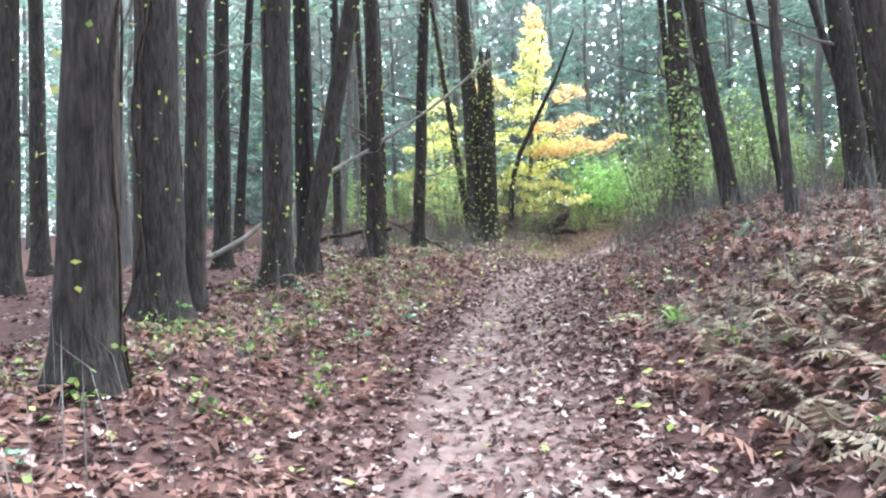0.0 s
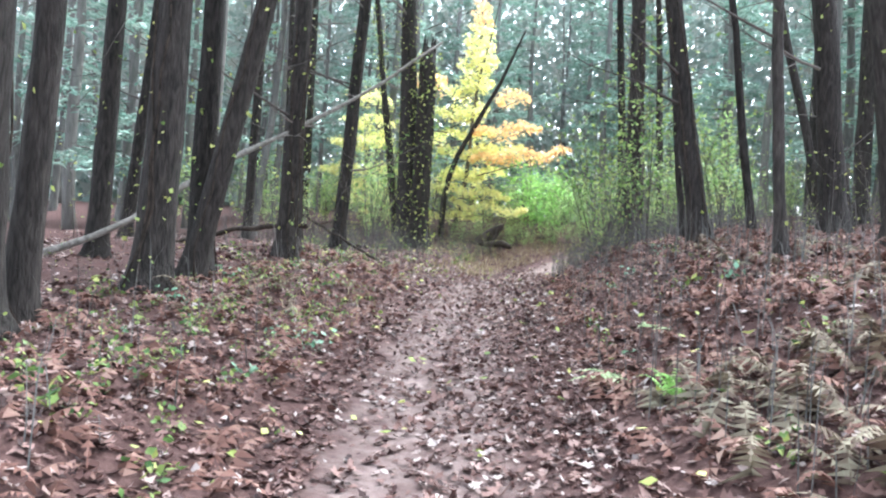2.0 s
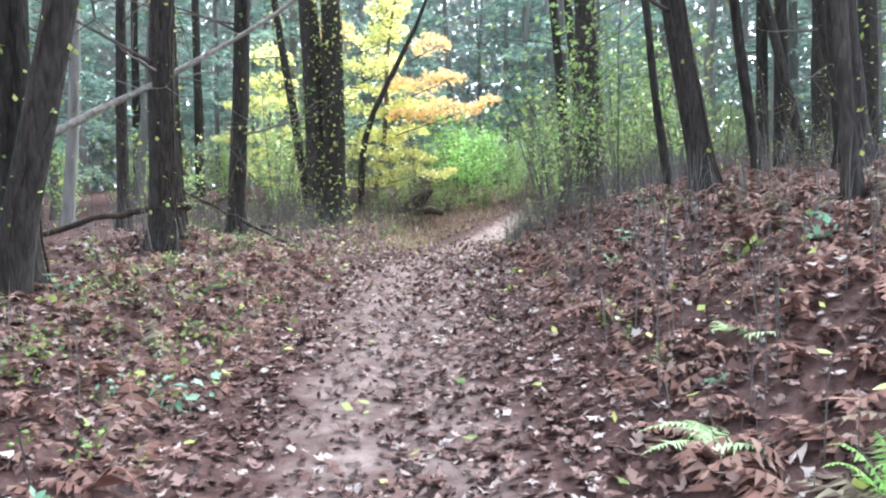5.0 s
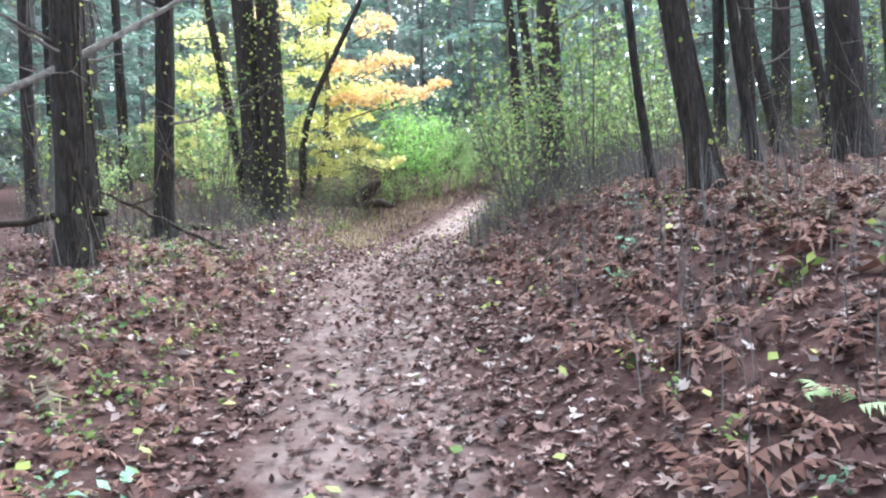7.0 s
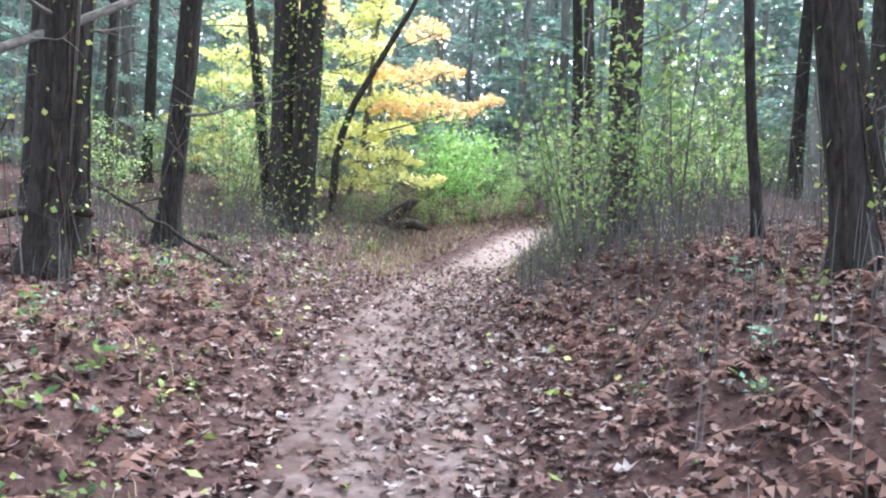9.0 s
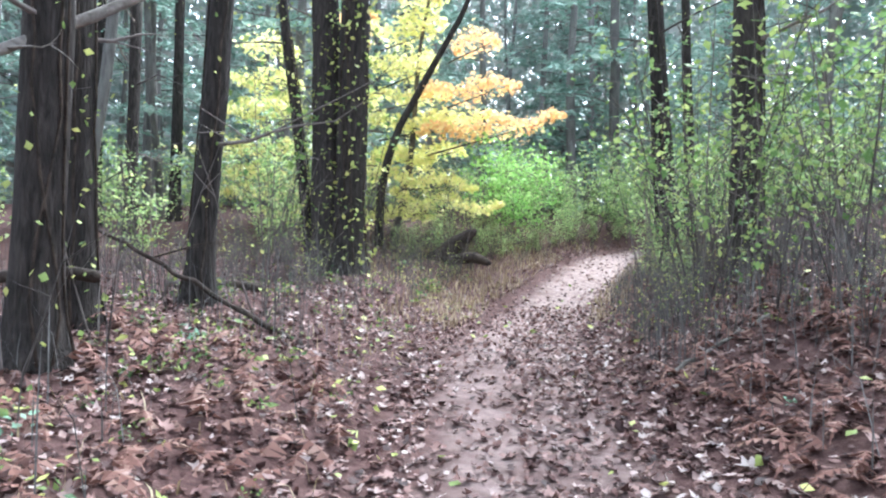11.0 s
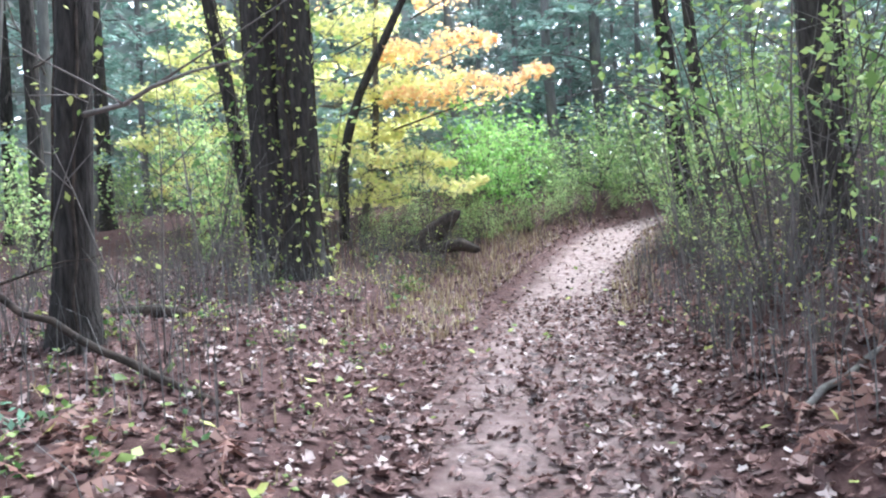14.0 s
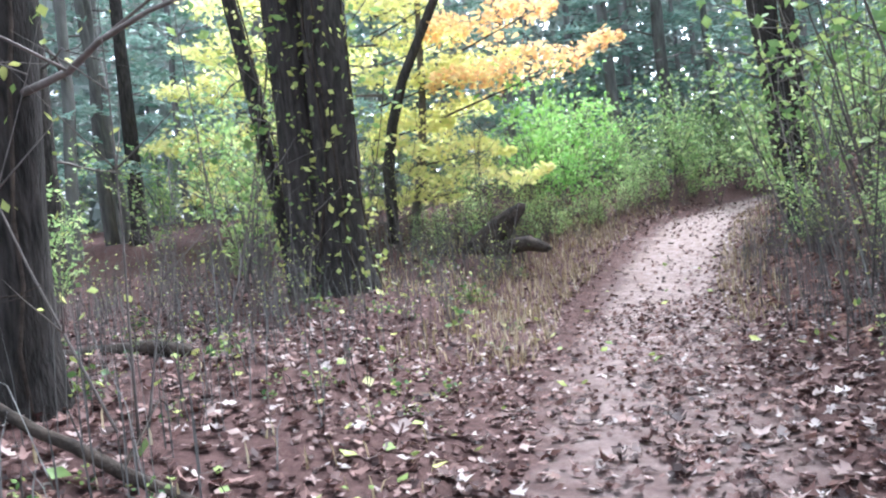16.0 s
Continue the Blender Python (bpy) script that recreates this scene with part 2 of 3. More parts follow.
def leaves(centres, size, tilt=0.6, width=0.62, curl=0.25, ahead=None):
    """Folded, curled leaves, four faces each, lying within tilt radians or so of level."""
    c = np.asarray(centres, float)
    k = len(c)
    s = np.broadcast_to(np.asarray(size, float), (k,))[:, None] * 0.5
    yaw = rng.uniform(0, 2 * np.pi, k) if ahead is None else ahead
    pitch, roll = rng.normal(0, tilt, k), rng.normal(0, tilt, k)
    d = np.stack([np.cos(yaw) * np.cos(pitch), np.sin(yaw) * np.cos(pitch), np.sin(pitch)], -1)
    side = np.stack([-np.sin(yaw), np.cos(yaw), 0 * yaw], -1)
    up = np.cross(d, side)
    side, up = side * np.cos(roll)[:, None] + up * np.sin(roll)[:, None], up * np.cos(roll)[:, None] - side * np.sin(roll)[:, None]
    cu = rng.uniform(-1, 1, k)[:, None] * curl * s * 2
    w = width * rng.uniform(0.7, 1.2, k)[:, None]
    v = np.stack([c - d * s + up * cu, c + side * s * w - d * s * 0.15 + up * cu * 0.6, c + d * s + up * cu * 0.8, c - side * s * w - d * s * 0.15 + up * cu * 0.6, c - up * cu * 0.2], 1)
    b = np.arange(k)[:, None] * 5
    f = np.stack([b + [0, 1, 4], b + [1, 2, 4], b + [2, 3, 4], b + [3, 0, 4]], 1).reshape(-1, 3)
    return v.reshape(-1, 3), f


def lobed_leaves(centres, size, tilt=0.32):
    """Dry lobed leaves: a cupped, twisted blade with four pairs of lobes and a pointed tip."""
    c = np.asarray(centres, float)
    k = len(c)
    u = np.array([-0.5, -0.28, -0.18, 0.02, 0.14, 0.5, 0.14, 0.02, -0.18, -0.28])
    w = np.array([0.0, 0.26, 0.1, 0.34, 0.12, 0.0, -0.12, -0.34, -0.1, -0.26])
    s = np.asarray(size, float)[:, None]
    uu = u * s * rng.uniform(0.85, 1.1, (k, 10))
    ww = w * s * rng.uniform(0.6, 1.25, (k, 1)) * rng.uniform(0.7, 1.2, (k, 10))
    cup, twist = rng.normal(0.4, 0.6, (k, 1)), rng.normal(0, 0.9, (k, 1))
    hh = cup * (ww * ww + 0.5 * uu * uu) / s * 1.6 + twist * uu * ww / s
    yaw, pitch, roll = rng.uniform(0, 2 * np.pi, k), rng.normal(0, tilt, k), rng.normal(0, tilt, k)
    d = np.stack([np.cos(yaw) * np.cos(pitch), np.sin(yaw) * np.cos(pitch), np.sin(pitch)], -1)
    e = np.stack([-np.sin(yaw), np.cos(yaw), 0 * yaw], -1)
    up = np.cross(d, e)
    e, up = e * np.cos(roll)[:, None] + up * np.sin(roll)[:, None], up * np.cos(roll)[:, None] - e * np.sin(roll)[:, None]
    rim = c[:, None] + uu[..., None] * d[:, None] + ww[..., None] * e[:, None] + hh[..., None] * up[:, None]
    v = np.concatenate([rim, c[:, None]], 1).reshape(-1, 3)
    b = np.arange(k)[:, None, None] * 11
    q = np.arange(10)
    f = b + np.stack([q, (q + 1) % 10, np.full(10, 10)], -1)[None]
    return v, f.reshape(-1, 3)


def fronds(bases, length, leaflets=9, droop=0.7, lift=0.9):
    """Arching fern fronds: a rib with pairs of narrow leaflets."""
    out_v, out_f, k = [], [], 0
    for (x, y, z), ln in zip(bases, length):
        yaw, up = rng.uniform(0, 6.28), lift * rng.uniform(0.5, 1.2)
        h = np.array([math.cos(yaw), math.sin(yaw), 0])
        s = np.array([-h[1], h[0], 0])
        t = np.linspace(0, 1, leaflets + 1)[:, None]
        rib = np.array([x, y, z]) + ln * (h * t * 0.8 + np.array([0, 0, 1]) * (up * t - (up * 0.6 + droop * 0.5) * t * t))
        for a, b in zip(rib[:-1], rib[1:]):
            q = float((b - rib[0]) @ h) / (0.8 * ln)
            w = ln * 0.26 * (1.05 - q) * rng.uniform(0.6, 1.2)
            m = (a + b) / 2
            dz = np.array([0, 0, -0.4 * w * rng.uniform(0, 1.5)])
            out_v += [a, b, m + s * w + dz + h * w * 0.3, a, b, m - s * w + dz + h * w * 0.3, a + s * 0.004, a - s * 0.004, b]
            out_f += [[k, k + 1, k + 2], [k + 4, k + 3, k + 5], [k + 6, k + 7, k + 8]]
            k += 9
    return np.array(out_v), np.array(out_f)


def blades(bases, height, lean=0.5, width=0.008):
    """Thin bent stalks."""
    b = np.asarray(bases, float)
    k = len(b)
    h = np.broadcast_to(np.asarray(height, float), (k,))[:, None]
    yaw = rng.uniform(0, 6.28, k)
    d = np.stack([np.cos(yaw), np.sin(yaw), 0 * yaw], -1)
    s = np.stack([-np.sin(yaw), np.cos(yaw), 0 * yaw], -1) * width
    ln = rng.normal(0, lean, k)[:, None]
    up = np.array([0, 0, 1.0])
    m, t = b + up * h * 0.55 + d * ln * h * 0.3, b + up * h * (1 - 0.35 * np.abs(ln)) + d * ln * h
    v = np.stack([b - s, b + s, m + s * 0.8, m - s * 0.8, t], 1).reshape(-1, 3)
    i = np.arange(k)[:, None] * 5
    f = np.stack([i + [0, 1, 2], i + [0, 2, 3], i + [3, 2, 4]], 1).reshape(-1, 3)
    return v, f


def scatter(n, x0, x1, y0, y1, keep=None):
    """Random places on the forest floor, at a distance x0..x1 across from the trail's middle."""
    y = rng.uniform(y0, y1, n)
    off = rng.uniform(x0, x1, n)
    x = off + lerp_table(y, TRAIL_X)
    if keep is not None:
        ok = keep(off, y)
        x, y = x[ok], y[ok]
    return np.stack([x, y, ground_z(x, y)], -1)


# ---------------------------------------------------------------- ground
def axis(parts):
    return np.unique(np.concatenate([np.arange(a, b, s) for a, b, s in parts]).round(3))


gx = axis([(-400, -40, 40), (-40, -12, 2), (-12, 12, 0.16), (12, 40, 2), (40, 401, 40)])
gy = axis([(-400, -40, 40), (-40, -9, 2), (-9, 26, 0.16), (26, 60, 2), (60, 401, 40)])
GX, GY = np.meshgrid(gx, gy, indexing="ij")
GZ = ground_z(GX, GY)
gi, gj = np.meshgrid(np.arange(len(gx) - 1), np.arange(len(gy) - 1), indexing="ij")
g0 = gi * len(gy) + gj
ground = solid("ground", np.stack([GX, GY, GZ], -1).reshape(-1, 3), np.stack([g0, g0 + len(gy), g0 + len(gy) + 1, g0 + 1], -1).reshape(-1, 4), SOIL,
               "reddish woodland soil with a trodden leaf-strewn trail, painted paler at its sunlit bend", "ground", kind="structure", smooth=True)
off = GX - lerp_table(GY, TRAIL_X) - 0.35 * np.clip((GY - 11) / 5, 0, 1)
bare = 0.62 * np.exp(-((off + 0.35) / 0.55) ** 2) + 0.5 * np.exp(-((off - 0.45) / 0.4) ** 2)
# sunlight on the trail's bend, painted as extra pale soil around y = 20
bare = np.clip(bare + 0.45 * np.exp(-((GY - 20) / 4.5) ** 2) * np.exp(-((off) / 0.9) ** 2), 0, 1)
att = ground.data.attributes.new("trodden", "FLOAT", "POINT")
att.data.foreach_set("value", bare.ravel().astype(np.float32))

# fallen leaves
litter = [scatter(26000, -1.0, 1.3, -7, 16, lambda o, y: rng.random(len(o)) < 0.42 + 0.5 * (o > -0.08) * (o < 0.95)),
          scatter(6000, -1.2, 1.2, 15, 24, lambda o, y: rng.random(len(o)) < 0.25 + 0.5 * (np.abs(o) > 0.8)),
          scatter(30000, -4.5, -0.75, -7, 14), scatter(30000, 0.85, 4.5, -7, 14), scatter(9000, -9, -4, -4, 18), scatter(5000, 4, 9, -2, 14), scatter(14000, -6, 5, 13, 23, lambda o, y: np.abs(o) > 0.75)]
pts = np.vstack(litter)
near = pts[:, 1] < 12.5
small = pts[~near | (rng.random(len(pts)) < 0.35)]
sz = rng.uniform(0.03, 0.085, len(small))
small[:, 2] += sz * 0.16 + 0.004
solid("leaf_litter", *leaves(small, sz, tilt=0.38, width=0.7, curl=0.3), LITTER, "curled brown and tan fallen leaves covering the trail and banks", "fallen leaves", kind="stuff")
large = pts[near & (rng.random(len(pts)) < 0.5)]
sz = np.clip(rng.lognormal(-2.5, 0.32, len(large)), 0.035, 0.15)
large[:, 2] += sz * 0.14 + 0.006
solid("oak_leaf_litter", *lobed_leaves(large, sz), LITTER, "large lobed dry oak leaves, maroon and tan, strewn over the ground", "fallen leaves", kind="stuff")

pts = np.vstack([scatter(420, -4.5, -0.9, -6, 16), scatter(200, 0.9, 3.5, -6, 14), scatter(60, -0.9, 0.9, -6, 18)])
pts[:, 2] += 0.02 + rng.uniform(0, 0.06, len(pts))
solid("fallen_green_leaves", *leaves(pts, rng.uniform(0.05, 0.11, len(pts)), tilt=0.4, width=0.75), VINE, "fresh yellow-green leaves scattered over the brown litter", "fallen leaves", kind="stuff")

# ---------------------------------------------------------------- trees
NEAR_TREES = [  # x, y, lean in x and y per metre, radius at breast height, vine leaves, dead branches
    (-0.24, -2.49, 0.067, 0.013, 0.185, 50, 0), (-1.95, 0.23, 0.023, -0.003, 0.25, 60, 0), (-2.08, 0.91, 0.048, 0.006, 0.131, 20, 1),
    (-2.10, 2.75, 0.045, 0.005, 0.201, 60, 0), (-2.95, 3.9, 0.03, -0.001, 0.12, 30, 1),
    (-2.74, 4.7, 0.015, -0.006, 0.165, 40, 2), (-2.62, 4.35, 0.206, 0.063, 0.15, 50, 2), (-2.95, 7.75, 0.012, 0.004, 0.17, 90, 7), (-3.25, 8.74, -0.03, -0.004, 0.12, 60, 6),
    (-3.12, 10.62, 0.067, 0.011, 0.14, 70, 7),
    (-3.06, 15.35, -0.035, -0.006, 0.27, 330, 3), (-3.35, 15.45, -0.13, 0.0, 0.1, 330, 4),
    (-5.0, 5.48, 0.02, -0.004, 0.158, 30, 2), (-9.03, 5.07, 0.019, -0.005, 0.169, 20, 2), (-6.13, 1.87, 0.04, 0.003, 0.186, 20, 1), (-7.12, 8.96, 0.085, 0.019, 0.122, 20, 3),
    (-6.07, 12.07, 0.01, 0.031, 0.118, 20, 3),
    (2.95, 12.4, -0.02, 0.01, 0.19, 110, 4), (3.95, 7.0, -0.163, 0.012, 0.142, 60, 2), (3.82, 8.9, -0.119, 0.003, 0.055, 20, 2), (4.62, 4.75, -0.058, 0, 0.066, 20, 2),
    (6.1, 5.29, -0.102, -0.023, 0.248, 20, 3), (6.01, 8.37, -0.078, -0.017, 0.195, 30, 3), (4.78, 8.05, -0.127, -0.029, 0.063, 15, 2),
    (6.91, 12.82, -0.2, 0.041, 0.098, 20, 3), (6.84, 10.78, -0.156, 0.045, 0.083, 20, 3), (7.4, 9.79, -0.024, 0.033, 0.2, 30, 3), (8.78, 14.95, 0.02, 0.03, 0.203, 20, 3),
    (8.92, 18.0, 0.02, 0.03, 0.216, 10, 3), (8.07, 19.97, 0.02, 0.03, 0.165, 10, 3), (7.03, 14.84, 0.02, 0.03, 0.141, 15, 3),
    (-7.55, 16.89, -0.013, 0.027, 0.126, 20, 4), (2.75, 17.2, -0.06, 0.018, 0.126, 40, 4), (3.3, 19.6, -0.075, 0.011, 0.147, 20, 3), (3.8, 20.2, -0.051, 0.013, 0.122, 20, 2),
    (-10.52, 20.43, -0.003, 0.028, 0.135, 10, 3), (-8.8, 21.16, -0.001, 0.016, 0.15, 10, 3)]


def trunk_line(lx, ly, height, wob=0.03, bend=0.0):
    h = np.array([-0.25, 0.0, 0.12, 0.3, 0.6, 1.0, 1.6, 2.3, 3.1, 4.0, 5.0, 6.2, 7.5, 9.0, 11.0, height])
    w = np.cumsum(rng.normal(0, wob, (len(h), 2)), axis=0) * np.clip(h, 0, 4)[:, None] / 4
    return h, np.stack([lx * h + w[:, 0], ly * h + w[:, 1], h], -1)


def tree_branch(start, length, rise, yaw, r):
    """A dead, crooked side branch with a fork or two."""
    d = np.array([math.cos(yaw), math.sin(yaw), rise])
    t = np.linspace(0, 1, 7)[:, None]
    line = start + d * t * length + np.cumsum(rng.normal(0, 0.035 * length, (7, 3)), axis=0) * t
    pieces = [tube(line, r * (1 - 0.85 * t[:, 0]), 5)]
    for _ in range(2):
        k = rng.integers(2, 6)
        e = d * 0.6 + rng.normal(0, 0.45, 3)
        tt = np.linspace(0, 1, 4)[:, None]
        pieces.append(tube(line[k] + e * tt * length * 0.45 + np.cumsum(rng.normal(0, 0.02, (4, 3)), axis=0) * tt, r * 0.4 * (1 - 0.8 * tt[:, 0]), 4))
    return join(pieces)


def shade_crown(h, line, r):
    """High leafy boughs added well above the trail to shade it: branches and many loose leaves."""
    cs, wood = [], []
    reach = 1.6 + 7.0 * min(r, 0.25)
    for hb in np.arange(8.2, 13.6, 0.5):
        p = np.array([np.interp(hb, h, line[:, k]) for k in range(3)])
        yaw, ln = rng.uniform(0, 6.28), reach * rng.uniform(0.6, 1.1) * (1.25 - 0.06 * (hb - 8))
        t = np.linspace(0, 1, 5)[:, None]
        d = np.array([math.cos(yaw), math.sin(yaw), rng.uniform(0.1, 0.5)])
        bough = p + d * t * ln + np.cumsum(rng.normal(0, 0.06, (5, 3)), axis=0) * t
        wood.append(tube(bough, (0.02 + 0.12 * r) * (1.08 - t[:, 0]), 5))
        m = int(10 * ln)
        cs.append(bough[rng.integers(1, 5, m)] + rng.normal(0, 0.42, (m, 3)))
    cs = np.vstack(cs)
    return join(wood), leaves(cs, rng.uniform(0.22, 0.5, len(cs)), tilt=0.5, width=0.7)


def tree(x, y, lx, ly, r, vines, limbs, mat=BARK, label="tall dark-barked trunk rising from the leaf litter", height=14.0):
    z = float(ground_z(x, y))
    ob = thing("tree", label, "tree", (x, y, z), group="trees along the trail")
    h, line = trunk_line(lx, ly, height, wob=0.012 + 0.02 * (r < 0.1))
    rad = r * (1.04 - 0.045 * np.clip(h, 0, 20)) + r * 0.55 * np.exp(-np.clip(h, 0, 9) / 0.22)
    n = 14 if r > 0.1 else 8
    v, f = tube(line, np.clip(rad, r * 0.35, None), n, rough=0.045)
    part("trunk", v, f, mat, ob, smooth=True)
    # crown mostly out of view, added to darken the near ground
    boughs, foliage = shade_crown(h, line, r)
    part("boughs", *boughs, TWIG, ob)
    part("crown", *foliage, NEEDLE, ob, "thin blue-green high crown", kind="stuff")
    for _ in range(limbs):
        hh = rng.uniform(1.6, 7.5)
        p = np.array([np.interp(hh, h, line[:, k]) for k in range(3)])
        part("branch", *tree_branch(p, rng.uniform(0.7, 2.4), rng.uniform(-0.1, 0.5), rng.uniform(0, 6.28), 0.012 + 0.1 * r), TWIG, ob)
    if vines:
        hh = rng.uniform(0.1, 6.8, vines)
        a = rng.uniform(0, 6.28, vines)
        rr = np.interp(hh, h, rad) + rng.uniform(0.01, 0.16, vines)
        c = np.stack([np.interp(hh, h, line[:, 0]) + rr * np.cos(a), np.interp(hh, h, line[:, 1]) + rr * np.sin(a), hh], -1)
        part("vine_leaves", *leaves(c, rng.uniform(0.035, 0.085, vines), tilt=0.9, width=0.75), VINE, ob, "scattered yellow-green climbing vine leaves", kind="stuff")
        if vines > 50:
            for _ in range(3):
                q = rng.uniform(0, 6.28)
                hv = np.linspace(0, rng.uniform(3, 6.5), 14)
                ang = q + np.cumsum(rng.normal(0, 0.18, 14))
                rv = np.interp(hv, h, rad) + 0.012
                part("vine_stem", *tube(np.stack([np.interp(hv, h, line[:, 0]) + rv * np.cos(ang), np.interp(hv, h, line[:, 1]) + rv * np.sin(ang), hv], -1), np.full(14, 0.011), 5), DARKWOOD, ob)
    return ob


for x, y, lx, ly, r, vines, limbs in NEAR_TREES:
    tree(x, y, lx, ly, r, int(vines * 1.6), limbs)

def snag(x, y, lx, ly, r, height, vines):
    """A dead trunk snapped off high up, with splinters round the break and vine leaves climbing it."""
    ob = thing("snag", "dead vine-covered trunk snapped off with a splintered top", "dead tree", (x, y, float(ground_z(x, y))))
    h = np.concatenate([[-0.25, 0.0, 0.12, 0.3, 0.6], np.linspace(1.0, height, 9)])
    w = np.cumsum(rng.normal(0, 0.014, (len(h), 2)), axis=0) * np.clip(h, 0, 4)[:, None] / 4
    line = np.stack([lx * h + w[:, 0], ly * h + w[:, 1], h], -1)
    rad = r * (1.04 - 0.03 * np.clip(h, 0, 20)) + r * 0.5 * np.exp(-np.clip(h, 0, 9) / 0.22)
    part("trunk", *tube(line, rad, 14, 0.06), BARK, ob, smooth=True)
    for a in np.linspace(0, 6.28, 9)[:-1]:
        o = line[-1] + 0.68 * rad[-1] * np.array([math.cos(a), math.sin(a), 0])
        up = rng.uniform(0.12, 0.55)
        part("splinter", *tube([o - [0, 0, 0.3], o, o + [0.02, 0, up * 0.6], o + [0.04, 0.01, up]], [0.05, 0.06, 0.035, 0.006], 5, 0.1), BARK, ob)
    hh, a = rng.uniform(0.1, height, vines), rng.uniform(0, 6.28, vines)
    rr = np.interp(hh, h, rad) + rng.uniform(0.01, 0.2, vines)
    c = np.stack([np.interp(hh, h, line[:, 0]) + rr * np.cos(a), np.interp(hh, h, line[:, 1]) + rr * np.sin(a), hh], -1)
    part("vine_leaves", *leaves(c, rng.uniform(0.05, 0.12, vines), tilt=0.9, width=0.75), VINE, ob, "scattered yellow-green climbing vine leaves", kind="stuff")
    for q in (0.4, 2.1, 3.9, 5.3):
        hv = np.linspace(0, height - 0.4, 14)
        ang = q + np.cumsum(rng.normal(0, 0.2, 14))
        rv = np.interp(hv, h, rad) + 0.012
        part("vine_stem", *tube(np.stack([np.interp(hv, h, line[:, 0]) + rv * np.cos(ang), np.interp(hv, h, line[:, 1]) + rv * np.sin(ang), hv], -1), np.full(14, 0.013), 5), DARKWOOD, ob)


snag(-2.70, 15.24, 0.014, 0.003, 0.26, 5.3, 620)

# slender trees further off, five kinds repeated
models = []
for k in range(5):
    r = (0.09, 0.12, 0.07, 0.15, 0.1)[k]
    ob = thing("tree", "slim grey woodland tree with sparse bare branches", "tree", (0, -300 - 3 * k, 0), group="slim trees in the woods behind")
    h, line = trunk_line(rng.normal(0, 0.04), rng.normal(0, 0.04), 15.0, 0.04)
    part("trunk", *tube(line, np.clip(r * (1.05 - 0.045 * np.clip(h, 0, 20)) + r * 0.4 * np.exp(-np.clip(h, 0, 9) / 0.2), 0.03, None), 8, 0.04), GREY_BARK, ob, smooth=True)
    for _ in range(6):
        hh = rng.uniform(2.2, 11)
        p = np.array([np.interp(hh, h, line[:, q]) for q in range(3)])
        part("branch", *tree_branch(p, rng.uniform(1.2, 3.2), rng.uniform(0.1, 0.8), rng.uniform(0, 6.28), 0.022), TWIG, ob)
    models.append(ob)


def free_spot(x, y, gap):
    c = float(lerp_table(y, TRAIL_X))
    return abs(x - c) > gap and not (y < 17 and abs(x - c) < 8.5)


def place_model(ob, x, y, first, sc=1.0):
    z = float(ground_z(x, y)) - 0.03
    m = pose(x, y, z, 0, 0, rng.uniform(0, 360)) @ Matrix.Scale(sc, 4)
    if first:
        ob.matrix_basis = m
        return ob
    return copy_thing(ob, m)


used = set()
for _ in range(105):
    while True:
        y = rng.uniform(6, 52)
        x = rng.uniform(-10 - y * 0.5, 10 + y * 0.45)
        if free_spot(x, y, 3.5) and not (-6 < x < 3.5 and 14 < y < 24):
            break
    k = int(rng.integers(5))
    place_model(models[k], x, y, k not in used, rng.uniform(0.8, 1.3))
    used.add(k)

# conifers
conifers = []
for k in range(4):
    ob = thing("conifer", "feathery blue-green conifer with drooping layered boughs", "conifer", (0, -330 - 3 * k, 0), group="conifers in the woods behind")
    H = (13, 15, 11, 16)[k]
    h = np.linspace(-0.2, H, 12)
    part("trunk", *tube(np.stack([0.05 * np.sin(h), 0.05 * np.cos(h), h], -1), 0.14 * (1.03 - h / H) + 0.015, 8, 0.04), GREY_BARK, ob, smooth=True)
    cs, sp = [], []
    for hh in np.arange(1.8, H - 0.5, 0.3):
        yaw, ln = rng.uniform(0, 6.28), (0.5 + 2.4 * (1 - hh / H)) * rng.uniform(0.6, 1.15)
        t = np.linspace(0, 1, 5)
        line = np.stack([np.cos(yaw) * t * ln, np.sin(yaw) * t * ln, hh + 0.15 * t * ln - 0.3 * t * t * ln], -1)
        if hh < 7.5:
            part("bough", *tube(line, 0.02 * (1.1 - t), 4), TWIG, ob)
        m = int(46 * ln)
        tt = rng.uniform(0.2, 1.05, m)
        w = rng.normal(0, 0.2 + 0.12 * ln, m) * (1.15 - tt * 0.7)
        cs.append(np.stack([np.cos(yaw) * tt * ln - np.sin(yaw) * w, np.sin(yaw) * tt * ln + np.cos(yaw) * w, hh + 0.15 * tt * ln - 0.3 * tt * tt * ln - 0.2 * np.abs(w) + rng.normal(0, 0.04, m)], -1))
    cs = np.vstack(cs)
    part("crown", *leaves(cs, rng.uniform(0.16, 0.36, len(cs)), tilt=0.3, width=0.35, curl=0.25), NEEDLE, ob, kind="stuff")
    conifers.append(ob)
spots = [(6.2, 25), (9.5, 22), (4.5, 31), (12, 27), (-6.5, 24), (-10, 22), (-9, 28), (-3.5, 30), (0.5, 34), (-14, 18), (-16, 26), (15, 20), (17, 30), (8, 36), (-7, 36), (-12, 13), (-19, 14), (-12, 34), (-22, 24), (13, 38), (21, 25), (3, 40), (-18, 38), (-16, 8), (6.5, 29), (10.5, 31), (-1.5, 27.5), (-5, 33), (1.5, 30.5), (13, 16), (16, 12), (-11, 17), (-13.5, 29), (2.5, 36), (19, 18), (-24, 18), (-20, 31), (11, 20)]
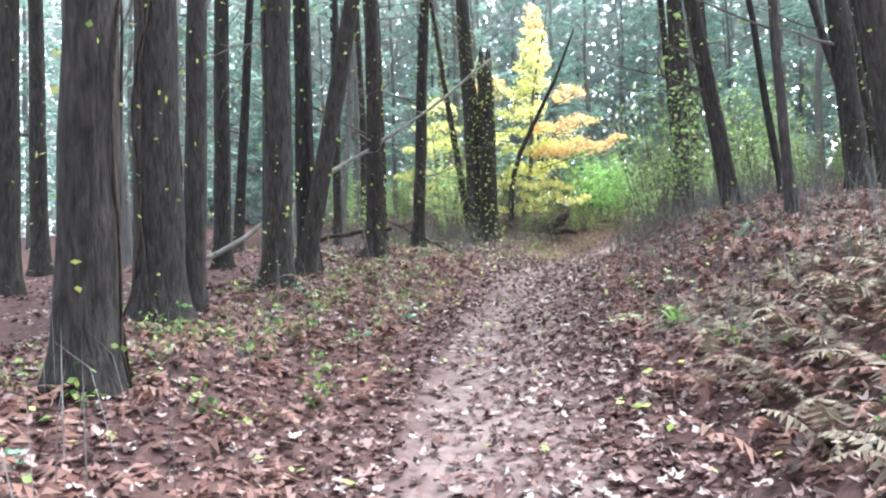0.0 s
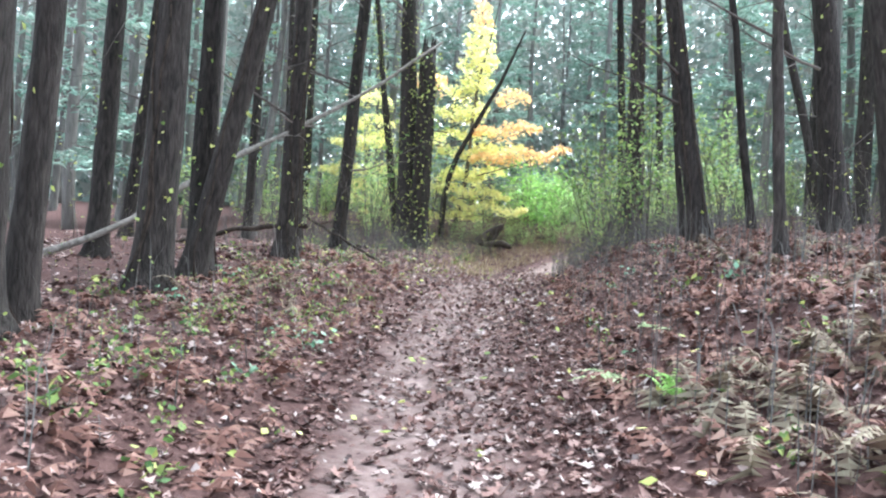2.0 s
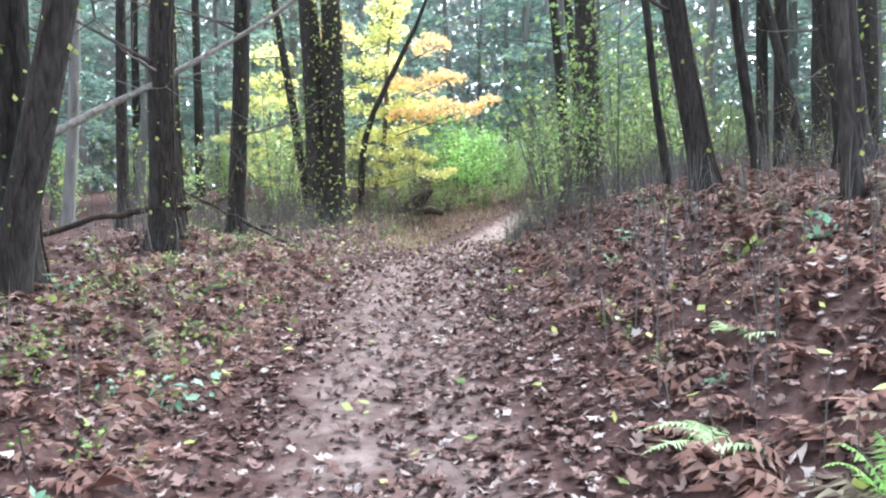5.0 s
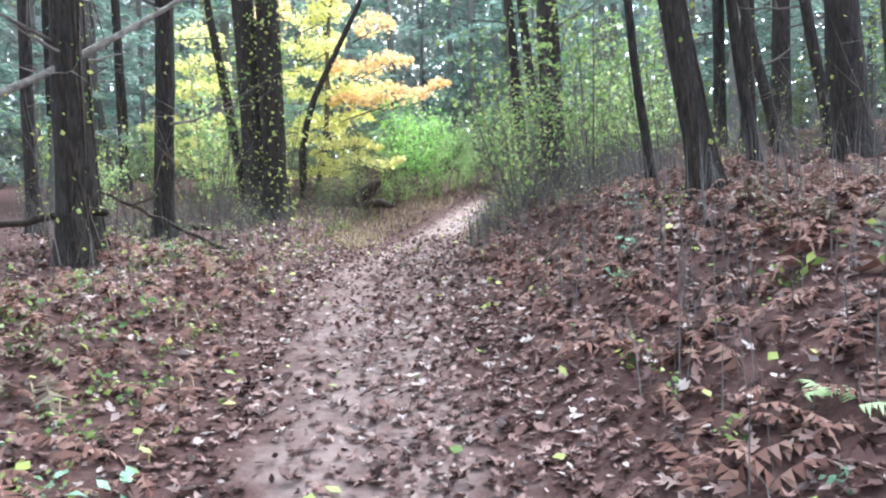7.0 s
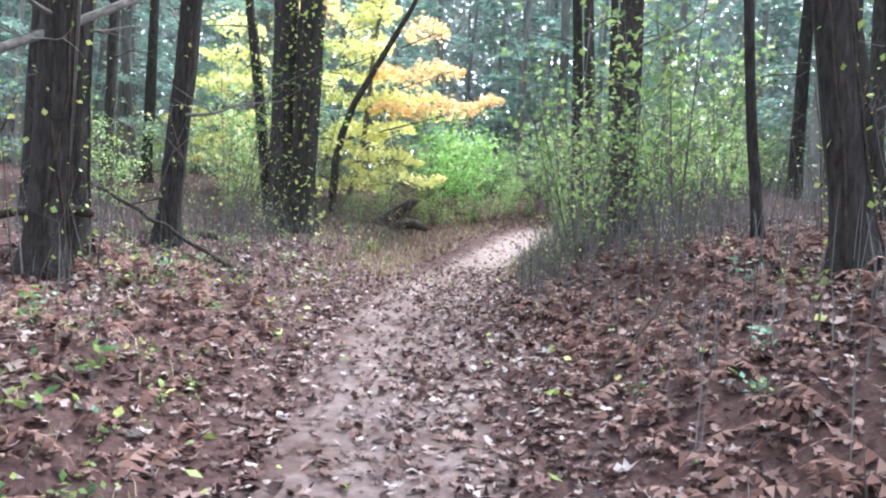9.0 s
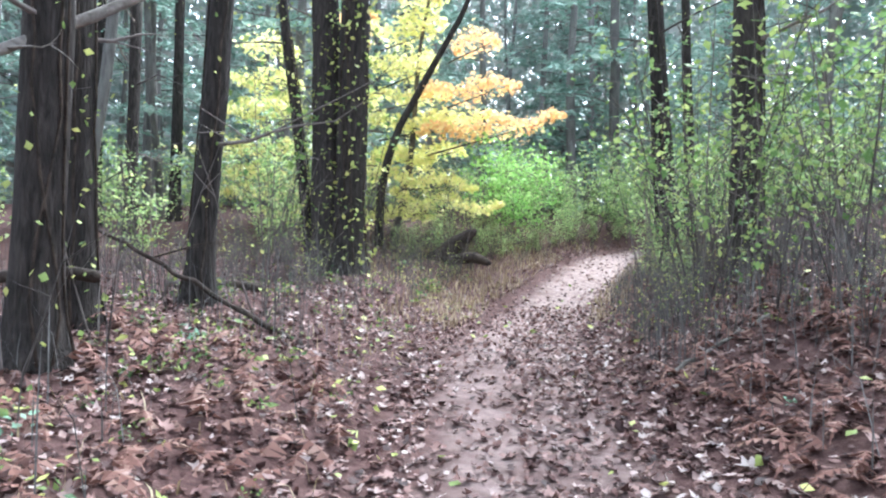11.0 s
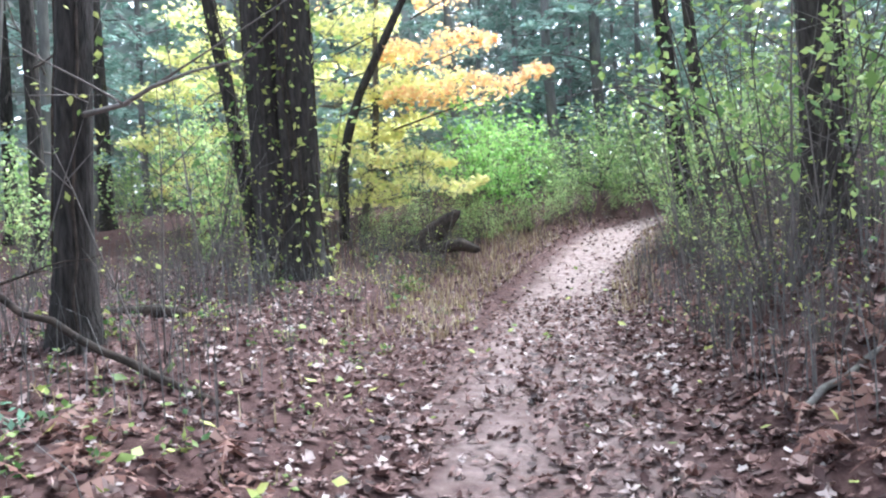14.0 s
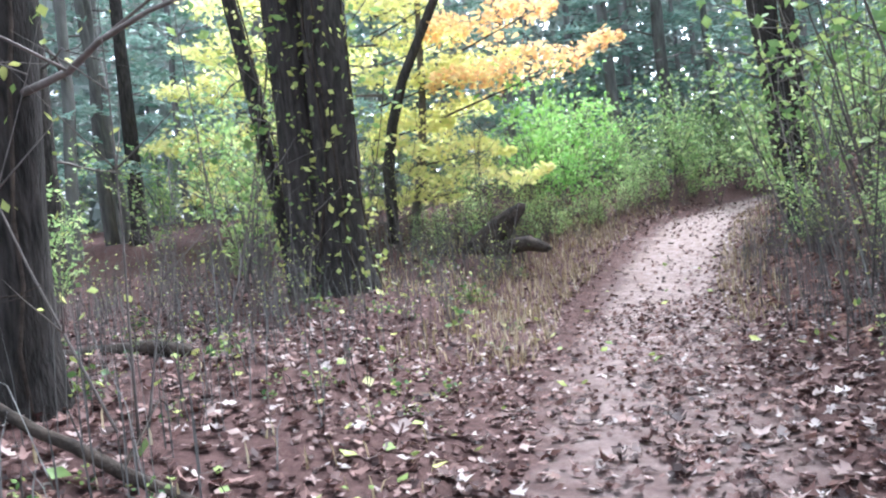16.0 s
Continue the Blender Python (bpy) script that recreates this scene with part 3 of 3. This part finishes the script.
for i, (x, y) in enumerate(spots):
    place_model(conifers[i % 4], x, y, i < 4, rng.uniform(0.85, 1.2))

# far woods all round, the haze over them painted into the leaf colour
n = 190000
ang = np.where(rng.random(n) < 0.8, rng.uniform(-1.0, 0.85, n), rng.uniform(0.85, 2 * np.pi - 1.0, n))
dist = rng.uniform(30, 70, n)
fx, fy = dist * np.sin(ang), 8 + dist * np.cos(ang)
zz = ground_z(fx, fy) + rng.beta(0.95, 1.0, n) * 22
solid("far_woods", *leaves(np.stack([fx, fy, zz], -1), rng.uniform(0.25, 0.8, n), tilt=0.8, width=0.7), HAZED_LEAF, "pale hazy foliage of the distant woods", "far woods", kind="stuff")

# ---------------------------------------------------------------- yellow maple
MAPLE = (-2.9, 20.2)
mz = float(ground_z(*MAPLE))
maple = thing("maple_tree", "young maple with bright yellow and orange layered autumn leaves", "tree", (*MAPLE, mz))
hh = np.linspace(-0.2, 8.6, 12)
part("trunk", *tube(np.stack([0.14 * hh + 0.1 * np.sin(hh), 0.02 * hh, hh], -1), 0.085 * (1.05 - hh / 9), 8, 0.04), TWIG, maple, smooth=True)
part("leaning_stem", *tube(np.array([(-0.1, -1.2, -0.2), (-0.05, -1.25, 1.0), (0.1, -1.3, 1.7), (0.35, -1.3, 2.4), (0.9, -1.3, 3.4), (1.6, -1.25, 4.7), (2.3, -1.1, 6.4)]), [0.1, 0.095, 0.09, 0.085, 0.075, 0.06, 0.03], 8, 0.05), BARK, maple, smooth=True)
SPRAYS = [  # across from, across to, height, depth in y, colour, tilt of the layer
    (-4.2, -2.4, 4.6, 0.3, 0, 0.0), (-4.3, -2.3, 3.7, -0.3, 0, 0.05), (-4.8, -2.0, 2.9, 0.0, 0, 0.0), (-4.3, -1.7, 1.9, 0.2, 0, 0.0), (-3.8, -2.5, 5.4, 0.2, 0, 0.0),
    (-0.6, 0.9, 5.6, 0.0, 0, 0.0), (-0.6, 1.0, 4.7, -0.4, 0, 0.0), (-0.6, 1.4, 3.5, -0.2, 0, -0.05), (-0.5, 2.0, 2.3, -0.7, 0, -0.12), (0.1, 2.6, 1.75, -0.8, 0, -0.1), (-0.7, 0.9, 2.7, 0.2, 0, 0.0),
    (-0.6, 1.0, 1.4, 0.0, 0, 0.0), (0.0, 1.0, 6.4, 0.0, 0, 0.0), (0.1, 1.1, 7.2, 0.2, 0, 0.0), (0.4, 1.0, 8.0, 0.1, 1, 0.0), (0.5, 0.9, 8.5, 0.1, 1, 0.0), (-0.3, 0.9, 5.1, 0.6, 0, 0.0),
    (0.6, 2.9, 4.05, -0.5, 1, 0.12), (0.7, 3.9, 3.15, -0.8, 1, 0.1), (1.3, 2.4, 5.3, 0.0, 1, 0.1), (0.5, 2.2, 3.6, 0.2, 0, 0.05), (-2.0, -0.5, 4.2, 0.5, 0, 0.0), (-2.0, -0.4, 2.4, 0.6, 0, 0.0), (-1.9, -0.6, 6.0, 0.4, 1, 0.0), (-0.5, 1.6, 2.9, 0.5, 0, 0.0), (-0.4, 1.2, 4.2, 0.4, 0, 0.0), (-3.9, -2.6, 4.1, 0.6, 0, 0.0), (-4.4, -2.4, 2.4, 0.6, 0, 0.0), (-3.6, -0.8, 1.4, 0.8, 0, 0.0), (0.2, 1.2, 6.8, 0.3, 0, 0.0), (0.3, 1.1, 7.6, 0.0, 0, 0.0), (0.0, 1.1, 6.0, 0.3, 0, 0.0)]
for x0, x1, z0, dy, col, tilt_z in SPRAYS:
    z0 -= 0.8
    ln = x1 - x0
    m = int(330 * ln)
    t = rng.uniform(0, 1, m)
    body = np.sin(np.pi * np.clip(t * 0.9 + 0.08, 0, 1)) ** 0.6
    cx = x0 + t * ln
    cy = dy + rng.normal(0, 0.6, m) * body
    cz = z0 + tilt_z * (cx - x0) + rng.normal(0, 0.085, m) * body - 0.12 * np.abs(cy - dy) + 0.09 * np.sin(5 * cx + z0)
    part("leaf_spray", *leaves(np.stack([cx, cy, cz], -1), rng.uniform(0.07, 0.15, m), tilt=0.5, width=0.8), ORANGE if col else YELLOW, maple, "orange leaves" if col else "yellow leaves", kind="stuff")
    tt = np.linspace(0, 1, 6)
    sx = float(np.clip(x0, -0.4, 1.2)) if x0 > -1 else -0.3
    part("branch", *tube(np.stack([sx + (((x1 if x0 > -1 else x0)) - sx) * tt, dy * tt, z0 - 0.45 + (0.45 + tilt_z * ln * (x0 > -1)) * tt], -1), 0.022 * (1.1 - tt), 5), TWIG, maple)


# ---------------------------------------------------------------- understory
def shrub_model(name, label, category, group, height, stems, count, leaf_mat, leaf_size, k, spread=0.35, base=0.25):
    ob = thing(name, label, category, (0, -360 - 2 * k, 0), group=group)
    cs = []
    for _ in range(stems):
        hh = height * rng.uniform(0.6, 1.1)
        t = np.linspace(0, 1, 8)[:, None]
        yaw = rng.uniform(0, 6.28)
        d = np.array([math.cos(yaw), math.sin(yaw), 0]) * rng.uniform(0.05, spread)
        s0 = np.array([math.cos(yaw), math.sin(yaw), 0]) * rng.uniform(0, 0.12)
        line = s0 + np.array([0, 0, -0.06]) + np.array([0, 0, 1]) * t * hh + d * t * hh + np.cumsum(rng.normal(0, 0.02, (8, 3)), axis=0) * t
        pieces = [tube(line, 0.0075 * (1.1 - t[:, 0]) * (0.6 + 0.25 * height), 5)]
        cs.append(line[rng.integers(2, 8, count // (2 * stems) + 1)] + rng.normal(0, 0.09, (count // (2 * stems) + 1, 3)))
        for _ in range(4):
            q = rng.integers(2, 7)
            e = np.array([*rng.normal(0, 0.5, 2), rng.uniform(0.2, 0.8)]) * height * 0.28
            tt = np.linspace(0, 1, 4)[:, None]
            tw = line[q] + e * tt + np.cumsum(rng.normal(0, 0.012, (4, 3)), axis=0) * tt
            pieces.append(tube(tw, 0.0045 * (1.2 - tt[:, 0]) * (0.6 + 0.2 * height), 4))
            m = count // (8 * stems) + 1
            cs.append(tw[rng.integers(1, 4, m)] + rng.normal(0, 0.06, (m, 3)))
        part("stem", *join(pieces), TWIG, ob)
    cs = np.vstack(cs)
    cs = cs[cs[:, 2] > base * height * 0.5 * rng.uniform(0.3, 1.2, len(cs))]
    part("foliage", *leaves(cs, leaf_size * rng.uniform(0.6, 1.3, len(cs)), tilt=0.6, width=0.65), leaf_mat, ob, kind="stuff")
    return ob


def spread_models(mods, spots, lo=0.75, hi=1.25):
    for i, (x, y) in enumerate(spots):
        k = i % len(mods)
        place_model(mods[k], float(x), float(y), i < len(mods), rng.uniform(lo, hi))


bare = [shrub_model("sapling", "thin bare-stemmed sapling with a few yellow-green leaves", "sapling", "saplings in the undergrowth", 2.6, 3, 10, VINE, 0.065, k) for k in range(4)]
leafy = [shrub_model("sapling", "slender leafy sapling with green and yellowing leaves", "sapling", "leafy saplings beside the trail", 3.0, 4, 150, GREEN, 0.10, 10 + k, base=0.8) for k in range(4)]
brush = [shrub_model("brush", "tangled bare grey-brown brush", "shrub", "brushwood beside the trail", 1.1, 10, 8, VINE, 0.05, 20 + k, spread=0.6) for k in range(3)]
low = [shrub_model("seedling", "small green broad-leaved woodland plant", "plant", "green plants on the bank", 0.36, 3, 22, VERGE, 0.095, 30 + k, spread=0.7) for k in range(4)]
blue = [shrub_model("seedling", "small plant with waxy blue-green leaves", "plant", "blue-green plants on the bank", 0.34, 3, 20, BLUEGREEN, 0.11, 40 + k, spread=0.7) for k in range(2)]
bush = [shrub_model("bush", "dense bright green leafy bush", "bush", "bright bushes beyond the bend", 2.2, 7, 460, FRESH, 0.11, 50 + k, spread=0.55, base=0.1) for k in range(2)]
mixed = [shrub_model("bush", "loose yellow-green leafy bush", "bush", "leafy bushes under the trees", 2.1, 8, 620, MEADOW, 0.085, 60 + k, spread=0.5, base=0.1) for k in range(3)]


def spots_by_trail(n, x0, x1, y0, y1, gap=1.1):
    p = scatter(n * 2, x0, x1, y0, y1, lambda o, y: np.abs(o) > gap)
    return p[:n, :2]


spread_models(bare, np.vstack([spots_by_trail(16, -6, -2.4, 9.5, 15), spots_by_trail(16, 1.4, 2.6, 9.5, 16), spots_by_trail(60, -8, -2.6, 7, 22), spots_by_trail(30, -4.5, -1.7, 16, 20), spots_by_trail(34, 2.0, 7, 8.5, 20), spots_by_trail(16, -9, -4, -1, 8), spots_by_trail(14, 4.5, 9, 3, 10)]), 0.45, 1.15)
spread_models(leafy, np.vstack([spots_by_trail(26, 1.8, 4.0, 9.5, 17), spots_by_trail(14, 4, 11, 10, 22), spots_by_trail(14, -9, -3.2, 14, 23)]))
spread_models(brush, np.vstack([spots_by_trail(40, 1.25, 3.2, 9.5, 18), spots_by_trail(34, -7, -1.6, 12.5, 20), spots_by_trail(16, 2.4, 7, 8, 13), spots_by_trail(14, 1.4, 4, 18, 24), spots_by_trail(26, -3.2, -1.5, 16.5, 22)]), 0.45, 1.2)
spread_models(low, np.vstack([spots_by_trail(95, -3.8, -1.4, -3, 9), spots_by_trail(90, -5, -1.1, 8, 18), spots_by_trail(36, 1.4, 4, -4, 10), spots_by_trail(60, -3.0, -1.3, -2, 6)]), 0.45, 0.95)
spread_models(blue, np.vstack([spots_by_trail(18, -3.2, -1.1, -5, 9), spots_by_trail(10, 1.5, 3, -3, 10)]), 0.4, 0.85)
spread_models(bush, [(-0.15, 20.9), (0.25, 21.6), (-0.5, 20.7), (-0.9, 22.0), (-0.1, 22.3)], 0.9, 1.2)
spread_models(mixed, [(-5.0, 17.8), (4.2, 18.5), (3.6, 22.5), (2.4, 25.5), (1.0, 25.0), (4.6, 24.5), (4.9, 14.6), (4.2, 16.3), (-6.4, 15.2), (-7.0, 19.0), (6.0, 17.5), (1.3, 23.3), (2.0, 24.3), (2.9, 25.2), (3.9, 26.0), (3.0, 18.2), (3.5, 19.9), (4.0, 21.6), (4.9, 22.9), (1.2, 24.6), (0.3, 25.6), (-4.4, 16.6), (0.2, 24.2), (3.0, 24.0), (5.6, 22.5), (6.8, 24.5), (2.2, 27.5), (5.2, 27), (-1.5, 24.5), (-3.5, 23.5), (-5.5, 21.5), (7.5, 21), (4.6, 20.6), (8.5, 26), (-0.2, 26.5), (-2.8, 26.5), (-8.6, 18), (-9.5, 15.5)] + [(float(a), float(b)) for a, b in zip(rng.uniform(-16, 16, 46), rng.uniform(27, 38, 46))], 0.8, 1.3)

# low growth on the bank inside the bend
for x, y in [(-0.75, 18.7), (-0.4, 19.3), (-0.2, 19.9), (0.15, 20.4), (0.45, 21.0), (0.75, 21.6), (1.1, 22.3), (-1.3, 18.9), (-1.0, 19.8), (-1.9, 19.0), (-0.6, 20.3), (-2.6, 18.8), (-3.4, 18.2), (1.3, 22.8), (1.9, 23.6), (2.6, 24.4), (-2.1, 17.9), (-1.6, 17.9), (-3.9, 17.4), (-4.6, 16.6), (2.4, 15.6), (2.6, 14.4), (2.3, 13.2)]:
    place_model(mixed[int(rng.integers(3))], x, y, False, rng.uniform(0.3, 0.5))
    place_model(brush[int(rng.integers(3))], x + rng.normal(0, 0.3), y + rng.normal(0, 0.3), False, rng.uniform(0.6, 1.0))

# bracken, grass and dry stalks
p = np.vstack([scatter(1900, 1.25, 4.4, -4, 10), scatter(800, -3.6, -1.2, -5, 9), scatter(400, 4, 8, 0, 10), scatter(300, 1.3, 3, 10, 20)])
solid("dead_bracken", *fronds(p, rng.uniform(0.2, 0.55, len(p))), BRACKEN, "collapsed rust-brown dead bracken on the banks", "bracken", kind="stuff")
p = np.vstack([scatter(330, 1.5, 3.4, -3.0, 1.2), scatter(90, 3, 5.0, 0, 7), scatter(20, -3, -1.6, 2, 6)])
solid("pale_bracken", *fronds(p, rng.uniform(0.25, 0.6, len(p)), 16, 0.5, 1.2), PALE_BRACKEN, "bleached straw-coloured fern fronds on the bank", "bracken", kind="stuff")
p = np.vstack([scatter(1100, -1.9, -0.8, 13, 21), scatter(1800, -3.4, -1.0, 15, 23), scatter(500, 0.9, 1.5, 14, 21), scatter(150, -3, -1.2, 3, 12)])
solid("dry_grass", *blades(p, rng.uniform(0.06, 0.2, len(p)), 0.6, 0.006), STRAW, "dry straw-coloured grass at the trail's edge", "grass", kind="stuff")
p = np.vstack([scatter(700, 1.4, 4.5, -1, 9), scatter(1800, 1.2, 4.5, 9, 18), scatter(1600, -7, -1.8, 9, 20), scatter(150, -3.5, -1.5, -5, 8)])
solid("dry_stalks", *blades(p, rng.uniform(0.2, 0.9, len(p)), 0.35, 0.004), GREY_BARK, "thin upright dead stalks in the undergrowth", "stalks", kind="stuff")

# pale green fern beside the trail
def fern_plant(x, y, label, count, size, droop, lift, mat):
    ob = thing("fern", label, "fern", (x, y, float(ground_z(x, y))))
    for _ in range(count):
        part("frond", *fronds([(*rng.normal(0, 0.05, 2), 0.03)], [size * rng.uniform(0.7, 1.2)], 14, droop, lift), mat, ob)


fern_plant(2.87, 1.75, "pale yellow-green fern beside the trail", 9, 0.48, 0.35, 0.35, PALEFERN)
fern_plant(3.27, 0.95, "small upright bright green fern on the bank", 8, 0.26, 0.2, 1.5, FRESH)
fern_plant(3.2, 2.6, "small pale drooping fern in the bracken", 4, 0.34, 0.4, 0.5, PALEFERN)

# ---------------------------------------------------------------- dead wood
def limb(name, label, pts, r0, r1, mat, forks=0):
    pts = np.asarray(pts, float)
    t = np.linspace(0, 1, 14)
    line = np.stack([np.interp(t, np.linspace(0, 1, len(pts)), pts[:, k]) for k in range(3)], -1) + rng.normal(0, 0.012, (14, 3))
    ob = thing(name, label, "branch", tuple(line[0]))
    line = line - line[0]
    part("limb", *tube(line, r0 + (r1 - r0) * t, 8, 0.08), mat, ob, smooth=True)
    for _ in range(forks):
        k = rng.integers(3, 12)
        part("twig", *tree_branch(line[k], rng.uniform(0.3, 0.9), rng.uniform(-0.1, 0.6), rng.uniform(0, 6.28), 0.012), mat, ob)
    return ob


def on_ground(x, y, up=0.0):
    return (x, y, float(ground_z(x, y)) + up)


limb("fallen_limb", "long bleached dead limb hung up between the trunks", [(-0.7, 9.4, 4.9), (-1.9, 8.6, 3.75), (-2.75, 7.95, 3.05), (-3.7, 6.6, 2.1), (-4.7, 5.5, 0.95), on_ground(-5.6, 4.6, -0.05)], 0.025, 0.06, DEADWOOD, 4)
limb("fallen_branch", "thin dark fallen branch propped above the litter", [(-3.86, 9.95, 1.6), (-2.9, 9.85, 1.15), on_ground(-1.7, 9.75, 0.0)], 0.018, 0.03, DARKWOOD, 2)
limb("fallen_log", "weathered broken log propped between two trunks", [on_ground(-5.9, 8.9, 0.02), (-4.3, 8.5, 1.13), (-2.78, 8.2, 1.25)], 0.04, 0.05, DARKWOOD)
limb("fallen_log", "dark rotting log in the undergrowth", [on_ground(-4.3, 12.3, 0.04), on_ground(-3.3, 12.1, 0.04), on_ground(-2.9, 11.9, 0.06)], 0.07, 0.06, DARKWOOD)
limb("fallen_branch", "short bare stick lying on the leaves", [on_ground(1.6, 9.5, 0.02), on_ground(2.0, 9.6, 0.03), on_ground(2.5, 9.75, 0.03)], 0.022, 0.014, DEADWOOD)
limb("fallen_branch", "thin dark twig across the bank", [on_ground(2.7, 7.2, 0.35), on_ground(2.3, 6.6, 0.15), on_ground(2.0, 6.2, 0.02)], 0.01, 0.016, DARKWOOD, 1)

# rotten stump with a toppled, upturned end
stump = thing("stump", "dark rotten stump and root end beside the trail", "stump", on_ground(-1.3, 17.6))
part("root_end", *tube([(-0.5, 0.0, -0.1), (-0.15, 0.05, 0.12), (0.15, 0.1, 0.36), (0.45, 0.1, 0.64), (0.6, 0.1, 0.74)], [0.2, 0.25, 0.23, 0.16, 0.07], 11, 0.14), DARKWOOD, stump)
part("root", *tube([(-0.2, -0.1, 0.02), (0.3, -0.15, 0.1), (0.65, -0.2, 0.12), (0.95, -0.2, 0.02)], [0.08, 0.12, 0.12, 0.08], 10, 0.14), DARKWOOD, stump)
part("root", *tube([(-0.3, 0.0, 0.05), (-0.7, -0.1, 0.08), (-1.1, -0.2, -0.03)], [0.12, 0.08, 0.05], 9, 0.14), DARKWOOD, stump)
stump.scale = (0.85, 0.85, 0.85)
